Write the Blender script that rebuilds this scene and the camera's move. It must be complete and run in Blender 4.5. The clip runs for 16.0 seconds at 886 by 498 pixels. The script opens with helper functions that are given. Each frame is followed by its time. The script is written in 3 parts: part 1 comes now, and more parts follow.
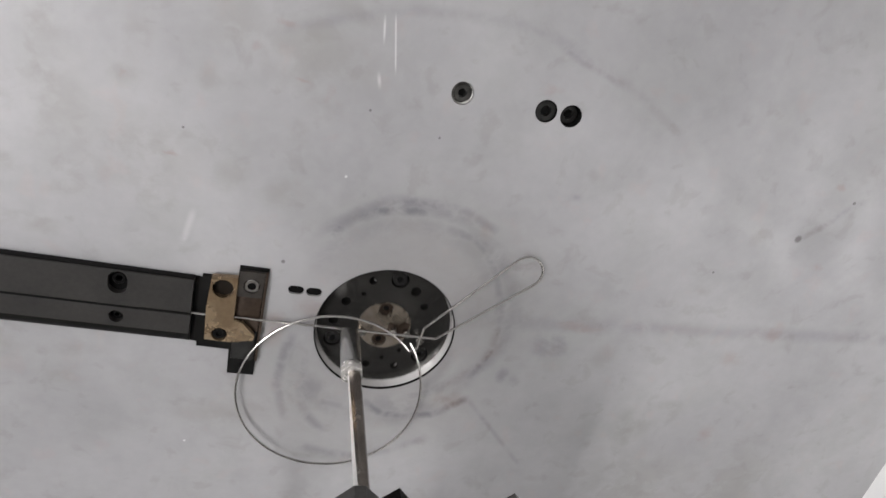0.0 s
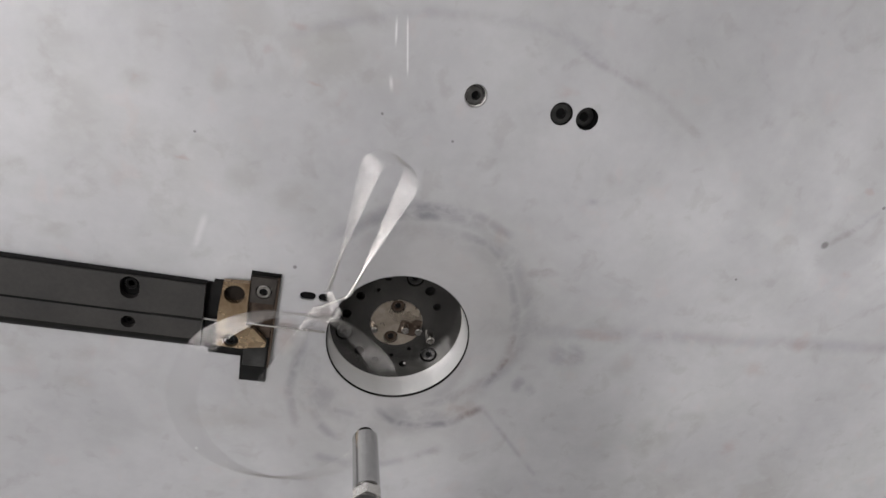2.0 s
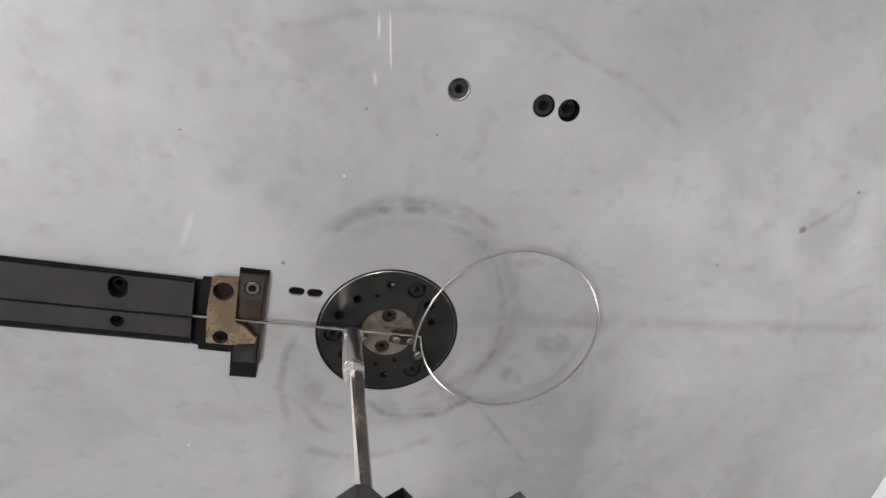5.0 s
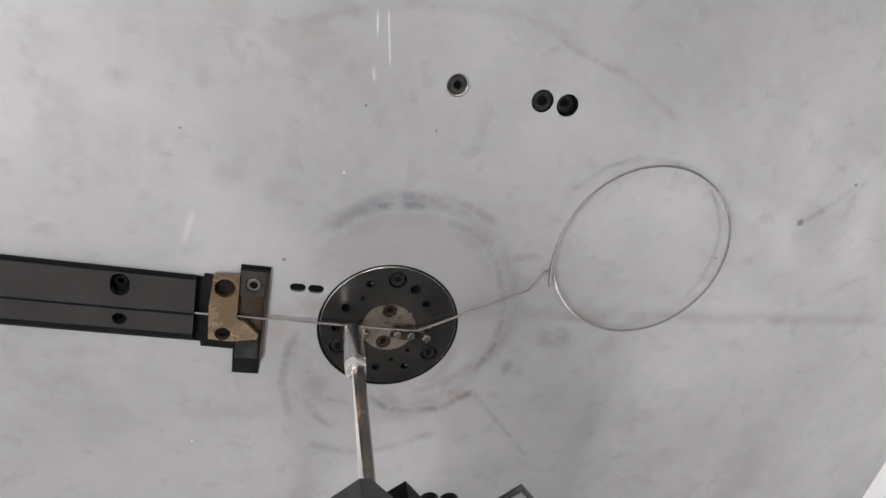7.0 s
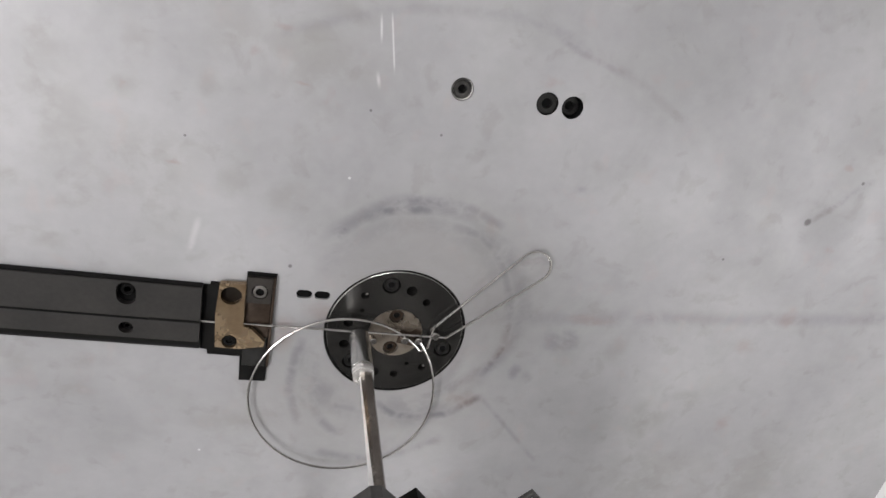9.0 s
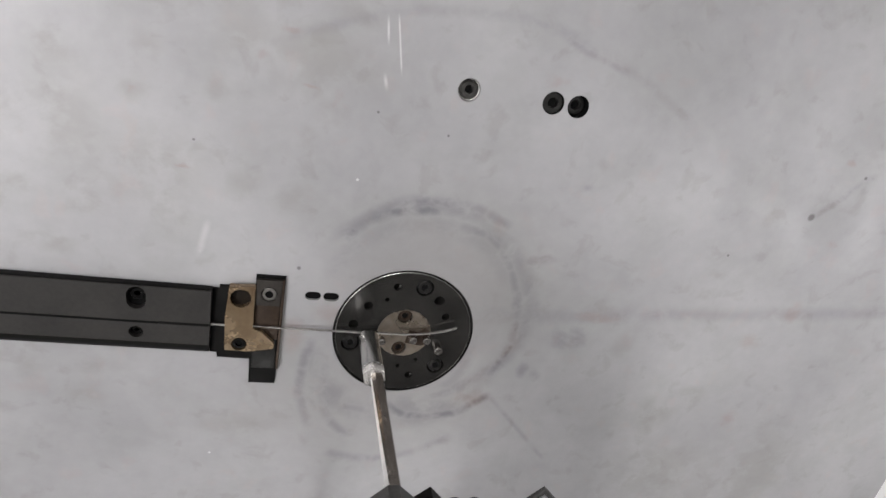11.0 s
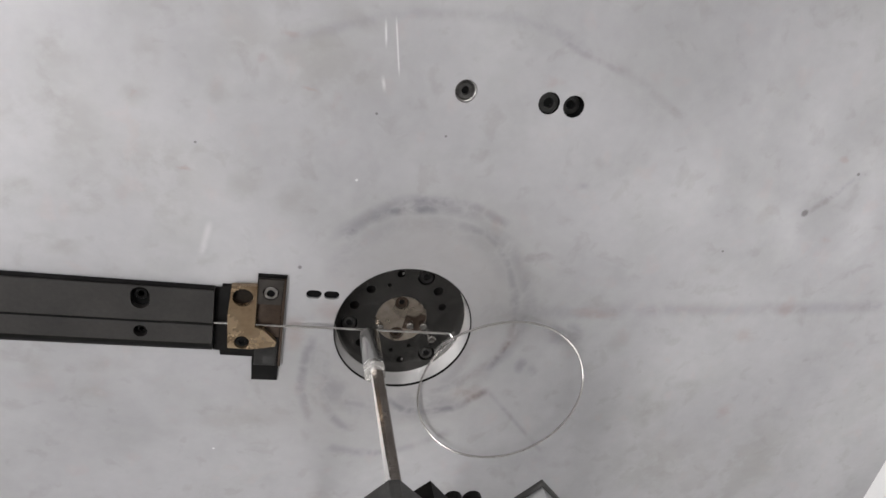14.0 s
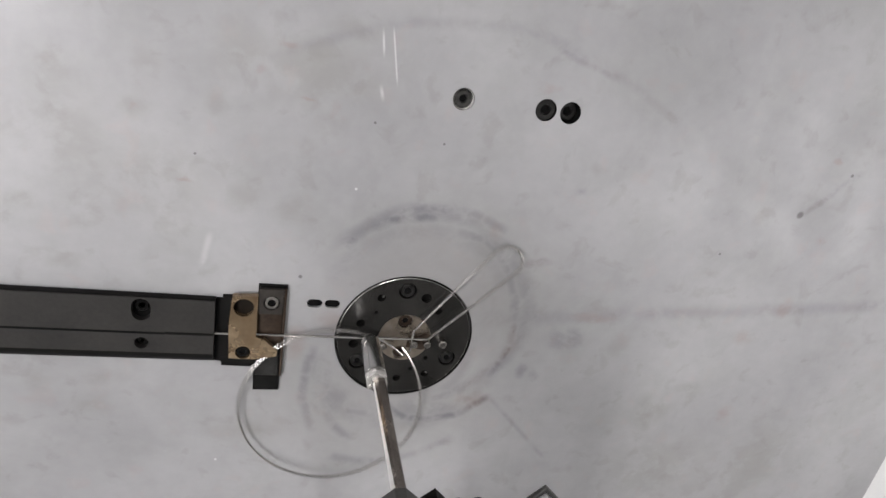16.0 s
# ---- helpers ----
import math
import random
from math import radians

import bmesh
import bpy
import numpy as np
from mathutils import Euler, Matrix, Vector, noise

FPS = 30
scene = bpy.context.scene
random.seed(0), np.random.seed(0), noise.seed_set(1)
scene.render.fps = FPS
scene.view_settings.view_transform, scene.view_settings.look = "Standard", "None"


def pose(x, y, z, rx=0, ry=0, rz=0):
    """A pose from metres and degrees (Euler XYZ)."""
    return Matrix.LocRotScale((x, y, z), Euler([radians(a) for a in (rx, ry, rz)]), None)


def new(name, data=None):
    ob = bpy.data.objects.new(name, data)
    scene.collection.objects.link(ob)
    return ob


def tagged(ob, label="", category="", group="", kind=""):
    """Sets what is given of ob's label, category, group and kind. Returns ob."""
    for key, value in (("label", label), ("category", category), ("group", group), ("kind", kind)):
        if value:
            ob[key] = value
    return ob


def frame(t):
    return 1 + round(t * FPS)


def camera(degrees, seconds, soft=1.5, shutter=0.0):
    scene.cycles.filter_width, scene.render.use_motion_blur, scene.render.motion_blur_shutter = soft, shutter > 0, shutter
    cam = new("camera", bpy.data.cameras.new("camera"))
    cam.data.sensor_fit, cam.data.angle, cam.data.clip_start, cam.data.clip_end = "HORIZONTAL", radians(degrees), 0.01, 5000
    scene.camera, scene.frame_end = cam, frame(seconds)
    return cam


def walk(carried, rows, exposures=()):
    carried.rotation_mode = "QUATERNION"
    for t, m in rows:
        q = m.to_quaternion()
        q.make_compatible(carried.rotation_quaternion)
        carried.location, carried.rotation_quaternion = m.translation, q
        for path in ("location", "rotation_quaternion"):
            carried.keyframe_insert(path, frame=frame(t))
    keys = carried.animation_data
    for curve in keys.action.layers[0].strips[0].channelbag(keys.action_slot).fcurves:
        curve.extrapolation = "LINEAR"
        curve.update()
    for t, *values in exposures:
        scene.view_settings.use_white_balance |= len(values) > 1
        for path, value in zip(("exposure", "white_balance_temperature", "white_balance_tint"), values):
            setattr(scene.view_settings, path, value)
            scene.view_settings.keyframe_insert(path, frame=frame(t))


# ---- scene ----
cam = camera(68.9, 16.0, soft=1.5, shutter=0.5)
# seconds, eye x y z in metres, turn rx ry rz in degrees
PATH = [
    (0, -0.0744, 0.2263, 0.353, -26.68, -9.217, 13.549),
    (0.5, -0.0723, 0.2194, 0.3542, -26.215, -8.41, 12.879),
    (1, -0.0694, 0.2214, 0.3506, -25.327, -7.327, 13.325),
    (1.5, -0.0688, 0.223, 0.3517, -26.182, -7.572, 13.594),
    (2, -0.0679, 0.2217, 0.3493, -25.569, -7.514, 12.741),
    (2.5, -0.0689, 0.2199, 0.3499, -25.785, -8.515, 12.022),
    (3, -0.0688, 0.2198, 0.3516, -25.981, -8.495, 12.171),
    (3.5, -0.0705, 0.2225, 0.3523, -25.915, -8.72, 12.137),
    (6, -0.0695, 0.2228, 0.3537, -26.436, -9.434, 12.091),
    (6.5, -0.071, 0.2221, 0.3537, -26.764, -9.497, 11.924),
    (7, -0.0713, 0.2243, 0.3546, -26.573, -9.568, 11.824),
    (7.5, -0.0716, 0.2269, 0.3553, -26.586, -9.579, 11.702),
    (8, -0.0712, 0.2253, 0.3558, -26.264, -9.633, 11.676),
    (8.5, -0.0718, 0.2251, 0.3529, -26.353, -9.655, 11.65),
    (9, -0.0732, 0.2228, 0.3531, -25.97, -9.707, 11.051),
    (11.5, -0.0809, 0.2226, 0.3534, -25.927, -10.421, 10.324),
    (12, -0.0799, 0.2225, 0.3568, -25.969, -10.335, 10.101),
    (12.5, -0.0791, 0.2257, 0.3556, -26.383, -10.293, 10.409),
    (13, -0.0802, 0.2249, 0.356, -26.208, -10.513, 10.166),
    (13.5, -0.0811, 0.2259, 0.3558, -26.18, -10.571, 10.06),
    (14, -0.081, 0.2282, 0.3578, -26.447, -10.485, 10.086),
    (14.5, -0.0827, 0.2275, 0.3582, -26.291, -10.859, 10.024),
    (15, -0.0859, 0.2291, 0.3572, -25.81, -11.074, 9.343),
    (15.5, -0.0847, 0.2294, 0.3584, -25.667, -11.079, 9.418),
    (16, -0.0846, 0.2292, 0.3583, -25.833, -11.3, 9.518),
]
walk(cam, [(r[0], pose(*r[1:])) for r in PATH], [(0, -0.12), (2.0, -0.12), (2.4, -0.03), (16, -0.03)])

# ---- light ----
scene.view_settings.exposure = 0.0
world = bpy.data.worlds.new("workshop_air")
scene.world = world
world.use_nodes = True
world.node_tree.nodes["Background"].inputs[0].default_value = (0.75, 0.82, 0.9, 1)
world.node_tree.nodes["Background"].inputs[1].default_value = 0.10


def lamp(name, x, y, z, sx, sy, watts, colour=(1, 0.975, 1.0)):
    data = bpy.data.lights.new(name, "AREA")
    data.shape, data.size, data.size_y, data.energy, data.color = "RECTANGLE", sx, sy, watts, colour
    ob = new(name, data)
    ob.location = (x, y, z)
    return ob


FLOOR_Z = -0.85
CEIL_Z = 2.6
# panel x, y, watts, width
TUBES = [(-1.95, 0.15, 66, 1.6), (2.55, -0.6, 17.5, 0.6), (-1.1, 2.6, 34, 0.4), (0.2, -2.7, 8, 0.4)]
for tx, ty, watts, wide in TUBES:
    lamp("panel_light", tx, ty, CEIL_Z - 0.12, 1.2, wide, watts)


# ---- materials ----
def material(name, colour, rough=0.5, metal=0.0, spec=0.5):
    m = bpy.data.materials.new(name)
    m.use_nodes = True
    b = m.node_tree.nodes["Principled BSDF"]
    b.inputs["Base Color"].default_value = (*colour, 1)
    b.inputs["Roughness"].default_value = rough
    b.inputs["Metallic"].default_value = metal
    b.inputs["Specular IOR Level"].default_value = spec
    return m


def link(m, a, b):
    m.node_tree.links.new(a, b)


def node(m, kind, **values):
    n = m.node_tree.nodes.new(kind)
    for k, v in values.items():
        n.inputs[k].default_value = v
    return n


def coords(m):
    return m.node_tree.nodes.new("ShaderNodeTexCoord").outputs["Object"]


def ramp(m, fac, stops):
    r = m.node_tree.nodes.new("ShaderNodeValToRGB")
    while len(r.color_ramp.elements) < len(stops):
        r.color_ramp.elements.new(0.5)
    for el, (p, c) in zip(r.color_ramp.elements, stops):
        el.position, el.color = p, (*c, 1) if len(c) == 3 else c
    link(m, fac, r.inputs["Fac"])
    return r.outputs["Color"]


def noisy(m, scale, detail=4, rough=0.6, distortion=0.0):
    n = node(m, "ShaderNodeTexNoise", Scale=scale, Detail=detail, Roughness=rough, Distortion=distortion)
    link(m, coords(m), n.inputs["Vector"])
    return n.outputs["Fac"]


def mix(m, fac, a, b, mode="MIX"):
    n = m.node_tree.nodes.new("ShaderNodeMix")
    n.data_type, n.blend_type = "RGBA", mode
    for value, socket in ((fac, n.inputs[0]), (a, n.inputs[6]), (b, n.inputs[7])):
        if hasattr(value, "node"):
            link(m, value, socket)
        else:
            socket.default_value = value if isinstance(value, float) else (*value, 1)
    return n.outputs[2]


def worn(name, dark, light, scale, rough=(0.3, 0.5), metal=0.0, bump=0.0, fine=400.0):
    """Two scales of noise between two tones, with uneven gloss."""
    m = material(name, light, rough[0], metal)
    b = m.node_tree.nodes["Principled BSDF"]
    big = noisy(m, scale)
    small = noisy(m, fine, 3)
    tone = mix(m, 0.35, ramp(m, big, [(0.35, dark), (0.65, light)]), ramp(m, small, [(0.3, dark), (0.7, light)]))
    link(m, tone, b.inputs["Base Color"])
    r = node(m, "ShaderNodeMapRange")
    link(m, big, r.inputs["Value"])
    r.inputs["To Min"].default_value, r.inputs["To Max"].default_value = rough
    link(m, r.outputs["Result"], b.inputs["Roughness"])
    if bump:
        n = node(m, "ShaderNodeBump", Strength=bump, Distance=0.0005)
        link(m, small, n.inputs["Height"])
        link(m, n.outputs["Normal"], b.inputs["Normal"])
    return m


def scalar(m, op, a, b=0.0):
    n = m.node_tree.nodes.new("ShaderNodeMath")
    n.operation = op
    for value, socket in ((a, n.inputs[0]), (b, n.inputs[1])):
        if hasattr(value, "node"):
            link(m, value, socket)
        else:
            socket.default_value = value
    return n.outputs[0]


def fade(m, value, a, b, low=1.0, high=0.0):
    """Runs smoothly from low at a to high at b."""
    n = m.node_tree.nodes.new("ShaderNodeMapRange")
    n.interpolation_type = "SMOOTHSTEP"
    link(m, value, n.inputs["Value"])
    for key, v in (("From Min", a), ("From Max", b), ("To Min", low), ("To Max", high)):
        n.inputs[key].default_value = v
    return n.outputs["Result"]


# strength and course of the rub marks
SCUFFS = [
    (0.50, [(-0.0585, -0.0091), (-0.0631, -0.0311), (-0.0629, -0.0538), (-0.0544, -0.077)]),
    (0.42, [(-0.0479, -0.0256), (-0.0491, -0.0483), (-0.0421, -0.0716), (-0.028, -0.0847)]),
    (0.50, [(-0.0348, -0.0592), (-0.0131, -0.0643)]),
    (0.70, [(-0.0046, -0.0561), (0.0108, -0.0665), (0.029, -0.0671), (0.0467, -0.0632), (0.0573, -0.0546), (0.0683, -0.0476)]),
    (0.60, [(0.0258, -0.0496), (0.041, -0.0448)]),
    (0.90, [(0.0637, -0.0309), (0.0704, -0.0171), (0.0758, -0.0038)]),
    (0.60, [(0.0758, -0.0038), (0.0741, 0.015), (0.0701, 0.0363)]),
    (0.35, [(-0.0396, -0.1014), (-0.0073, -0.1065), (0.0243, -0.0991), (0.0468, -0.0852)]),
    (0.75, [(-0.0326, 0.0759), (-0.0261, 0.0822), (-0.0097, 0.0849), (0.008, 0.0882)]),
    (0.60, [(-0.0151, 0.0893), (0.002, 0.0925), (0.0192, 0.0933)]),
    (0.45, [(0.0221, 0.0791), (0.041, 0.0749), (0.0516, 0.0659), (0.0624, 0.0522), (0.0689, 0.0362)]),
    (0.90, [(-0.0452, 0.0645), (-0.0394, 0.0718)]),
    (0.40, [(0.0192, 0.0933), (0.0378, 0.0893), (0.0539, 0.0829)]),
]


def plate_material():
    """Ground steel, greyed by use: oil stains, rub marks of the turning wire, scratches and specks."""
    m = material("ground_steel_plate", (0.5, 0.5, 0.5), 0.4, 0.2)
    shader = m.node_tree.nodes["Principled BSDF"]
    where = coords(m)
    wob = node(m, "ShaderNodeTexNoise", Scale=26.0, Detail=5.0, Roughness=0.65)
    link(m, where, wob.inputs["Vector"])

    def vec(op, a, b):
        n = m.node_tree.nodes.new("ShaderNodeVectorMath")
        n.operation = op
        for value, socket in ((a, n.inputs[0]), (b, n.inputs[1])):
            if hasattr(value, "node"):
                link(m, value, socket)
            else:
                socket.default_value = value
        return n

    shift = vec("MULTIPLY", vec("SUBTRACT", wob.outputs["Color"], (0.5, 0.5, 0.5)).outputs[0], (0.02, 0.02, 0)).outputs[0]
    wavy = vec("ADD", where, shift).outputs[0]
    parts = node(m, "ShaderNodeSeparateXYZ")
    link(m, where, parts.inputs[0])
    px, py = parts.outputs[0], parts.outputs[1]
    
    speckled = vec("ADD", where, vec("MULTIPLY", shift, (0.12, 0.12, 0)).outputs[0]).outputs[0]

    calm = vec("ADD", where, vec("MULTIPLY", shift, (0.4, 0.4, 0)).outputs[0]).outputs[0]

    bent = node(m, "ShaderNodeSeparateXYZ")
    link(m, calm, bent.inputs[0])
    wx, wy = bent.outputs[0], bent.outputs[1]

    def dist(x, y, rx=1.0, ry=1.0, base=wavy):
        d = vec("MULTIPLY", vec("SUBTRACT", base, (x, y, 0)).outputs[0], (1 / rx, 1 / ry, 0)).outputs[0]
        return vec("LENGTH", d, (0, 0, 0)).outputs["Value"]

    def blob(x, y, rx, ry, inner=0.2):
        return fade(m, dist(x, y, rx, ry), inner, 1.0)

    def arc(x, y, r, w):
        return fade(m, scalar(m, "ABSOLUTE", scalar(m, "SUBTRACT", dist(x, y, 1, 1, calm), r)), 0.0, w)

    def line(x0, y0, x1, y1, w, base=None):
        """A straight mark from one place to another."""
        a = math.atan2(y1 - y0, x1 - x0)
        length = math.hypot(x1 - x0, y1 - y0)
        ux, uy = (wx, wy) if w > 0.004 else (px, py)
        dx, dy = scalar(m, "SUBTRACT", ux, x0), scalar(m, "SUBTRACT", uy, y0)
        along = scalar(m, "ADD", scalar(m, "MULTIPLY", dx, math.cos(a)), scalar(m, "MULTIPLY", dy, math.sin(a)))
        off = scalar(m, "ABSOLUTE", scalar(m, "SUBTRACT", scalar(m, "MULTIPLY", dy, math.cos(a)), scalar(m, "MULTIPLY", dx, math.sin(a))))
        cut = scalar(m, "MULTIPLY", fade(m, along, -0.004, 0.004, 0, 1), fade(m, along, length - 0.004, length + 0.004))
        return scalar(m, "MULTIPLY", cut, fade(m, off, 0.0, w))

    def times(*fs):
        out = fs[0]
        for f in fs[1:]:
            out = scalar(m, "MULTIPLY", out, f)
        return out

    def total(fs):
        out = fs[0]
        for f in fs[1:]:
            out = scalar(m, "MAXIMUM", out, f)
        return out

    patchy = fade(m, noisy(m, 34.0, 5, 0.62, 0.25), 0.38, 0.58, 0, 1)
    coarse = fade(m, noisy(m, 11.0, 4, 0.6, 0.4), 0.42, 0.66, 0, 1)
    streaky = fade(m, noisy(m, 42.0, 5, 0.6, 0.8), 0.32, 0.6, 0.15, 1)
    # base tone with soft clouds
    cloud = ramp(m, noisy(m, 7.0, 3, 0.5, 0.2), [(0.30, (0.338, 0.335, 0.342)), (0.5, (0.388, 0.385, 0.392)), (0.72, (0.446, 0.444, 0.450))])
    grain = ramp(m, noisy(m, 110.0, 3, 0.55), [(0.3, (0.945, 0.945, 0.945)), (0.7, (1, 1, 1))])
    tone = mix(m, 1.0, cloud, grain, "MULTIPLY")
    wipe = ramp(m, noisy(m, 19.0, 5, 0.6, 0.3), [(0.40, (0.90, 0.905, 0.89)), (0.50, (0.98, 0.98, 0.98)), (0.56, (1.0, 1.0, 1.0)), (0.66, (1.05, 1.05, 1.055))])
    tone = mix(m, 0.6, tone, wipe, "MULTIPLY")
    dabs = ramp(m, noisy(m, 52.0, 4, 0.55, 0.4), [(0.33, (0.90, 0.893, 0.872)), (0.42, (1, 1, 1)), (0.60, (1, 1, 1)), (0.68, (1.03, 0.985, 0.97))])
    tone = mix(m, 0.8, tone, dabs, "MULTIPLY")
    # greenish oil stains
    oil = [(-0.1602, 0.1036, 0.0252, 0.0107), (-0.1542, 0.0893, 0.0306, 0.0238), (-0.1431, 0.067, 0.0189, 0.0179), (-0.1863, 0.0699, 0.0179, 0.0087), (-0.1597, 0.1384, 0.0126, 0.01), (-0.2044, 0.1276, 0.0133, 0.0211), (-0.1977, 0.1535, 0.0161, 0.0138), (-0.1563, 0.1572, 0.0102, 0.0179), (-0.1214, 0.1424, 0.0083, 0.0112), (-0.1086, 0.1716, 0.0233, 0.0238), (-0.0719, 0.1245, 0.0092, 0.0095), (-0.0597, 0.1404, 0.0143, 0.0119), (-0.2185, 0.0776, 0.0136, 0.0095), (-0.2017, 0.0445, 0.0145, 0.0076), (-0.1047, 0.0924, 0.0167, 0.0143), (-0.0763, 0.0854, 0.0202, 0.0119), (-0.0507, 0.1921, 0.0245, 0.0117), (0.3156, -0.113, 0.0738, 0.0655), (0.1999, -0.0634, 0.0163, 0.033), (0.2135, -0.0575, 0.0145, 0.0231), (0.2285, -0.0406, 0.0209, 0.0116), (0.2877, -0.1463, 0.0644, 0.0309), (0.215, 0.077, 0.0066, 0.0071), (0.212, 0.0622, 0.0112, 0.0063), (0.2331, 0.1081, 0.008, 0.0119), (0.2999, 0.1614, 0.0168, 0.0109), (0.1031, 0.1295, 0.0076, 0.0068), (0.1586, -0.0021, 0.0133, 0.0145), (-0.2188, -0.0363, 0.0129, 0.0122), (-0.1919, -0.0562, 0.0204, 0.0131), (-0.1847, -0.0345, 0.027, 0.0088), (-0.1001, -0.076, 0.0467, 0.0143), (-0.155, 0.095, 0.05, 0.035), (-0.2, 0.12, 0.04, 0.04), (-0.07, 0.165, 0.06, 0.03), (0.23, -0.115, 0.07, 0.05)]
    stain = scalar(m, "MULTIPLY", total([blob(*o, 0.05) for o in oil]), fade(m, noisy(m, 36.0, 5, 0.6, 0.15), 0.40, 0.54, 0.18, 1))
    tone = mix(m, scalar(m, "MULTIPLY", stain, 0.36), tone, (0.26, 0.252, 0.226))
    # thin rust
    rust = [(0.1314, 0.022, 0.0238, 0.005), (0.2703, -0.063, 0.0129, 0.0114), (0.2232, 0.0949, 0.0054, 0.004), (0.2844, 0.0376, 0.0073, 0.013), (0.2603, 0.0088, 0.0158, 0.0086), (-0.1515, 0.1518, 0.0039, 0.0027), (-0.1375, 0.0991, 0.0058, 0.002), (-0.1597, 0.1389, 0.003, 0.0029), (-0.0999, 0.1645, 0.0049, 0.0035), (-0.0853, 0.1776, 0.0091, 0.0035), (-0.0743, 0.1507, 0.0059, 0.0022), (-0.0575, 0.1485, 0.003, 0.0084), (-0.0703, 0.0895, 0.0031, 0.0077), (0.0618, 0.1719, 0.011, 0.0039), (0.0479, 0.082, 0.0064, 0.0085), (0.278, 0.1508, 0.0054, 0.0036), (0.3042, 0.0011, 0.0151, 0.0044), (0.2899, 0.0915, 0.0069, 0.0042), (-0.071, -0.007, 0.009, 0.018), (-0.045, 0.012, 0.02, 0.01), (0.055, -0.05, 0.02, 0.01)]
    tone = mix(m, times(total([blob(*o) for o in rust]), patchy, 0.32), tone, (0.31, 0.215, 0.17))
    # darker tone round the head
    head_tone = times(total([blob(-0.01, -0.055, 0.13, 0.085, 0.1), blob(0.02, 0.03, 0.11, 0.09, 0.3), blob(0.025, -0.06, 0.08, 0.055, 0.1)]), fade(m, noisy(m, 18.0, 5, 0.6, 0.3), 0.3, 0.6, 0.55, 1))
    tone = mix(m, scalar(m, "MULTIPLY", head_tone, 0.58), tone, (0.27, 0.258, 0.252))
    # rub marks of the wire
    upper = total([times(arc(0.0085, 0.0185, 0.0725, 0.0085), fade(m, py, 0.058, 0.075, 0, 1), fade(m, px, 0.045, 0.01, 0.4, 1), streaky, 0.75), times(arc(0.0115, 0.0139, 0.079, 0.0055), fade(m, py, 0.066, 0.08, 0, 1), fade(m, px, 0.04, 0.01, 0, 1), patchy, 0.35)])
    side = times(arc(0.0174, 0.0173, 0.0641, 0.0095), fade(m, px, 0.028, 0.05, 0, 1), total([times(patchy, 0.55), times(streaky, 0.35)]))
    lower = times(arc(0.004, -0.010, 0.062, 0.010), fade(m, py, 0.0, -0.03, 0, 1), total([patchy, times(streaky, 0.6)]))
    lower2 = times(arc(-0.006, -0.006, 0.054, 0.008), fade(m, py, 0.0, -0.02, 0, 1), total([patchy, times(streaky, 0.5)]))
    far = times(arc(0.022, -0.018, 0.220, 0.005), fade(m, py, 0.15, 0.18, 0, 1), patchy, 0.24)
    inner = times(arc(0.006, 0.018, 0.060, 0.010), fade(m, py, 0.03, 0.05, 0, 1), patchy, 0.28)
    smudge = times(total([blob(0.0873, -0.0264, 0.007, 0.010), blob(0.0995, -0.0325, 0.006, 0.011), blob(0.083, 0.019, 0.012, 0.008), blob(0.08, 0.06, 0.016, 0.006), blob(-0.045, -0.05, 0.02, 0.02), blob(0.02, -0.058, 0.035, 0.014), blob(0.115, 0.005, 0.02, 0.015)]), patchy, 0.8)
    rub = total([times(upper, 1.0), times(side, 1.0), times(lower, 0.35), times(lower2, 0.3), far, inner, times(smudge, 0.7)])
    rub = total([rub, times(line(0.0693, -0.0485, 0.1235, -0.104, 0.0030), streaky, 0.34), times(line(0.05, 0.0165, 0.40, 0.0445, 0.0095), streaky, 0.36), times(line(0.05, 0.0165, 0.22, 0.0301, 0.0052), streaky, 0.32)])
    for strength, path in SCUFFS:
        course = total([line(ax, ay, bx, by, 0.0054) for (ax, ay), (bx, by) in zip(path, path[1:])])
        rub = total([rub, times(course, total([patchy, times(streaky, 0.65)]), min(1.0, strength * 1.4))])
    rub = total([rub, times(line(0.062, 0.196, 0.105, 0.184, 0.0042), patchy, 0.4), times(line(0.06, 0.106, 0.10, 0.112, 0.0042), patchy, 0.4), times(line(0.268, 0.112, 0.30, 0.145, 0.0042), patchy, 0.5)])
    rubbed = mix(m, fade(m, noisy(m, 24.0, 3, 0.5), 0.46, 0.60, 0, 0.8), (0.15, 0.15, 0.165), (0.165, 0.135, 0.12))
    tone = mix(m, scalar(m, "MULTIPLY", rub, 0.80), tone, rubbed)
    # specks
    specks = [(-0.0708, 0.0417, 0.0016), (-0.1321, 0.1134, 0.0010), (-0.0366, 0.1419, 0.0010), (0.0049, 0.1335, 0.0010), (0.2134, 0.0771, 0.0012), (0.2653, 0.1106, 0.0034), (0.2937, 0.1421, 0.0016)]
    spots = total([fade(m, dist(x, y, 1, 1, speckled), r * 0.4, r) for x, y, r in specks])
    tone = mix(m, scalar(m, "MULTIPLY", spots, 0.62), tone, (0.06, 0.05, 0.05))
    # bright scratches
    bright = total([line(-0.0326, 0.1918, -0.0275, 0.166, 0.0008), line(-0.0355, 0.1606, -0.0344, 0.1565, 0.0016), line(-0.038, 0.190, -0.0365, 0.180, 0.001), times(line(-0.1235, 0.066, -0.128, 0.0445, 0.0032), patchy, 0.4), times(fade(m, dist(-0.0431, 0.1013, 1, 1, where), 0.0005, 0.0011), 1.0), fade(m, dist(-0.1172, -0.1021, 1, 1, where), 0.0005, 0.0011)])
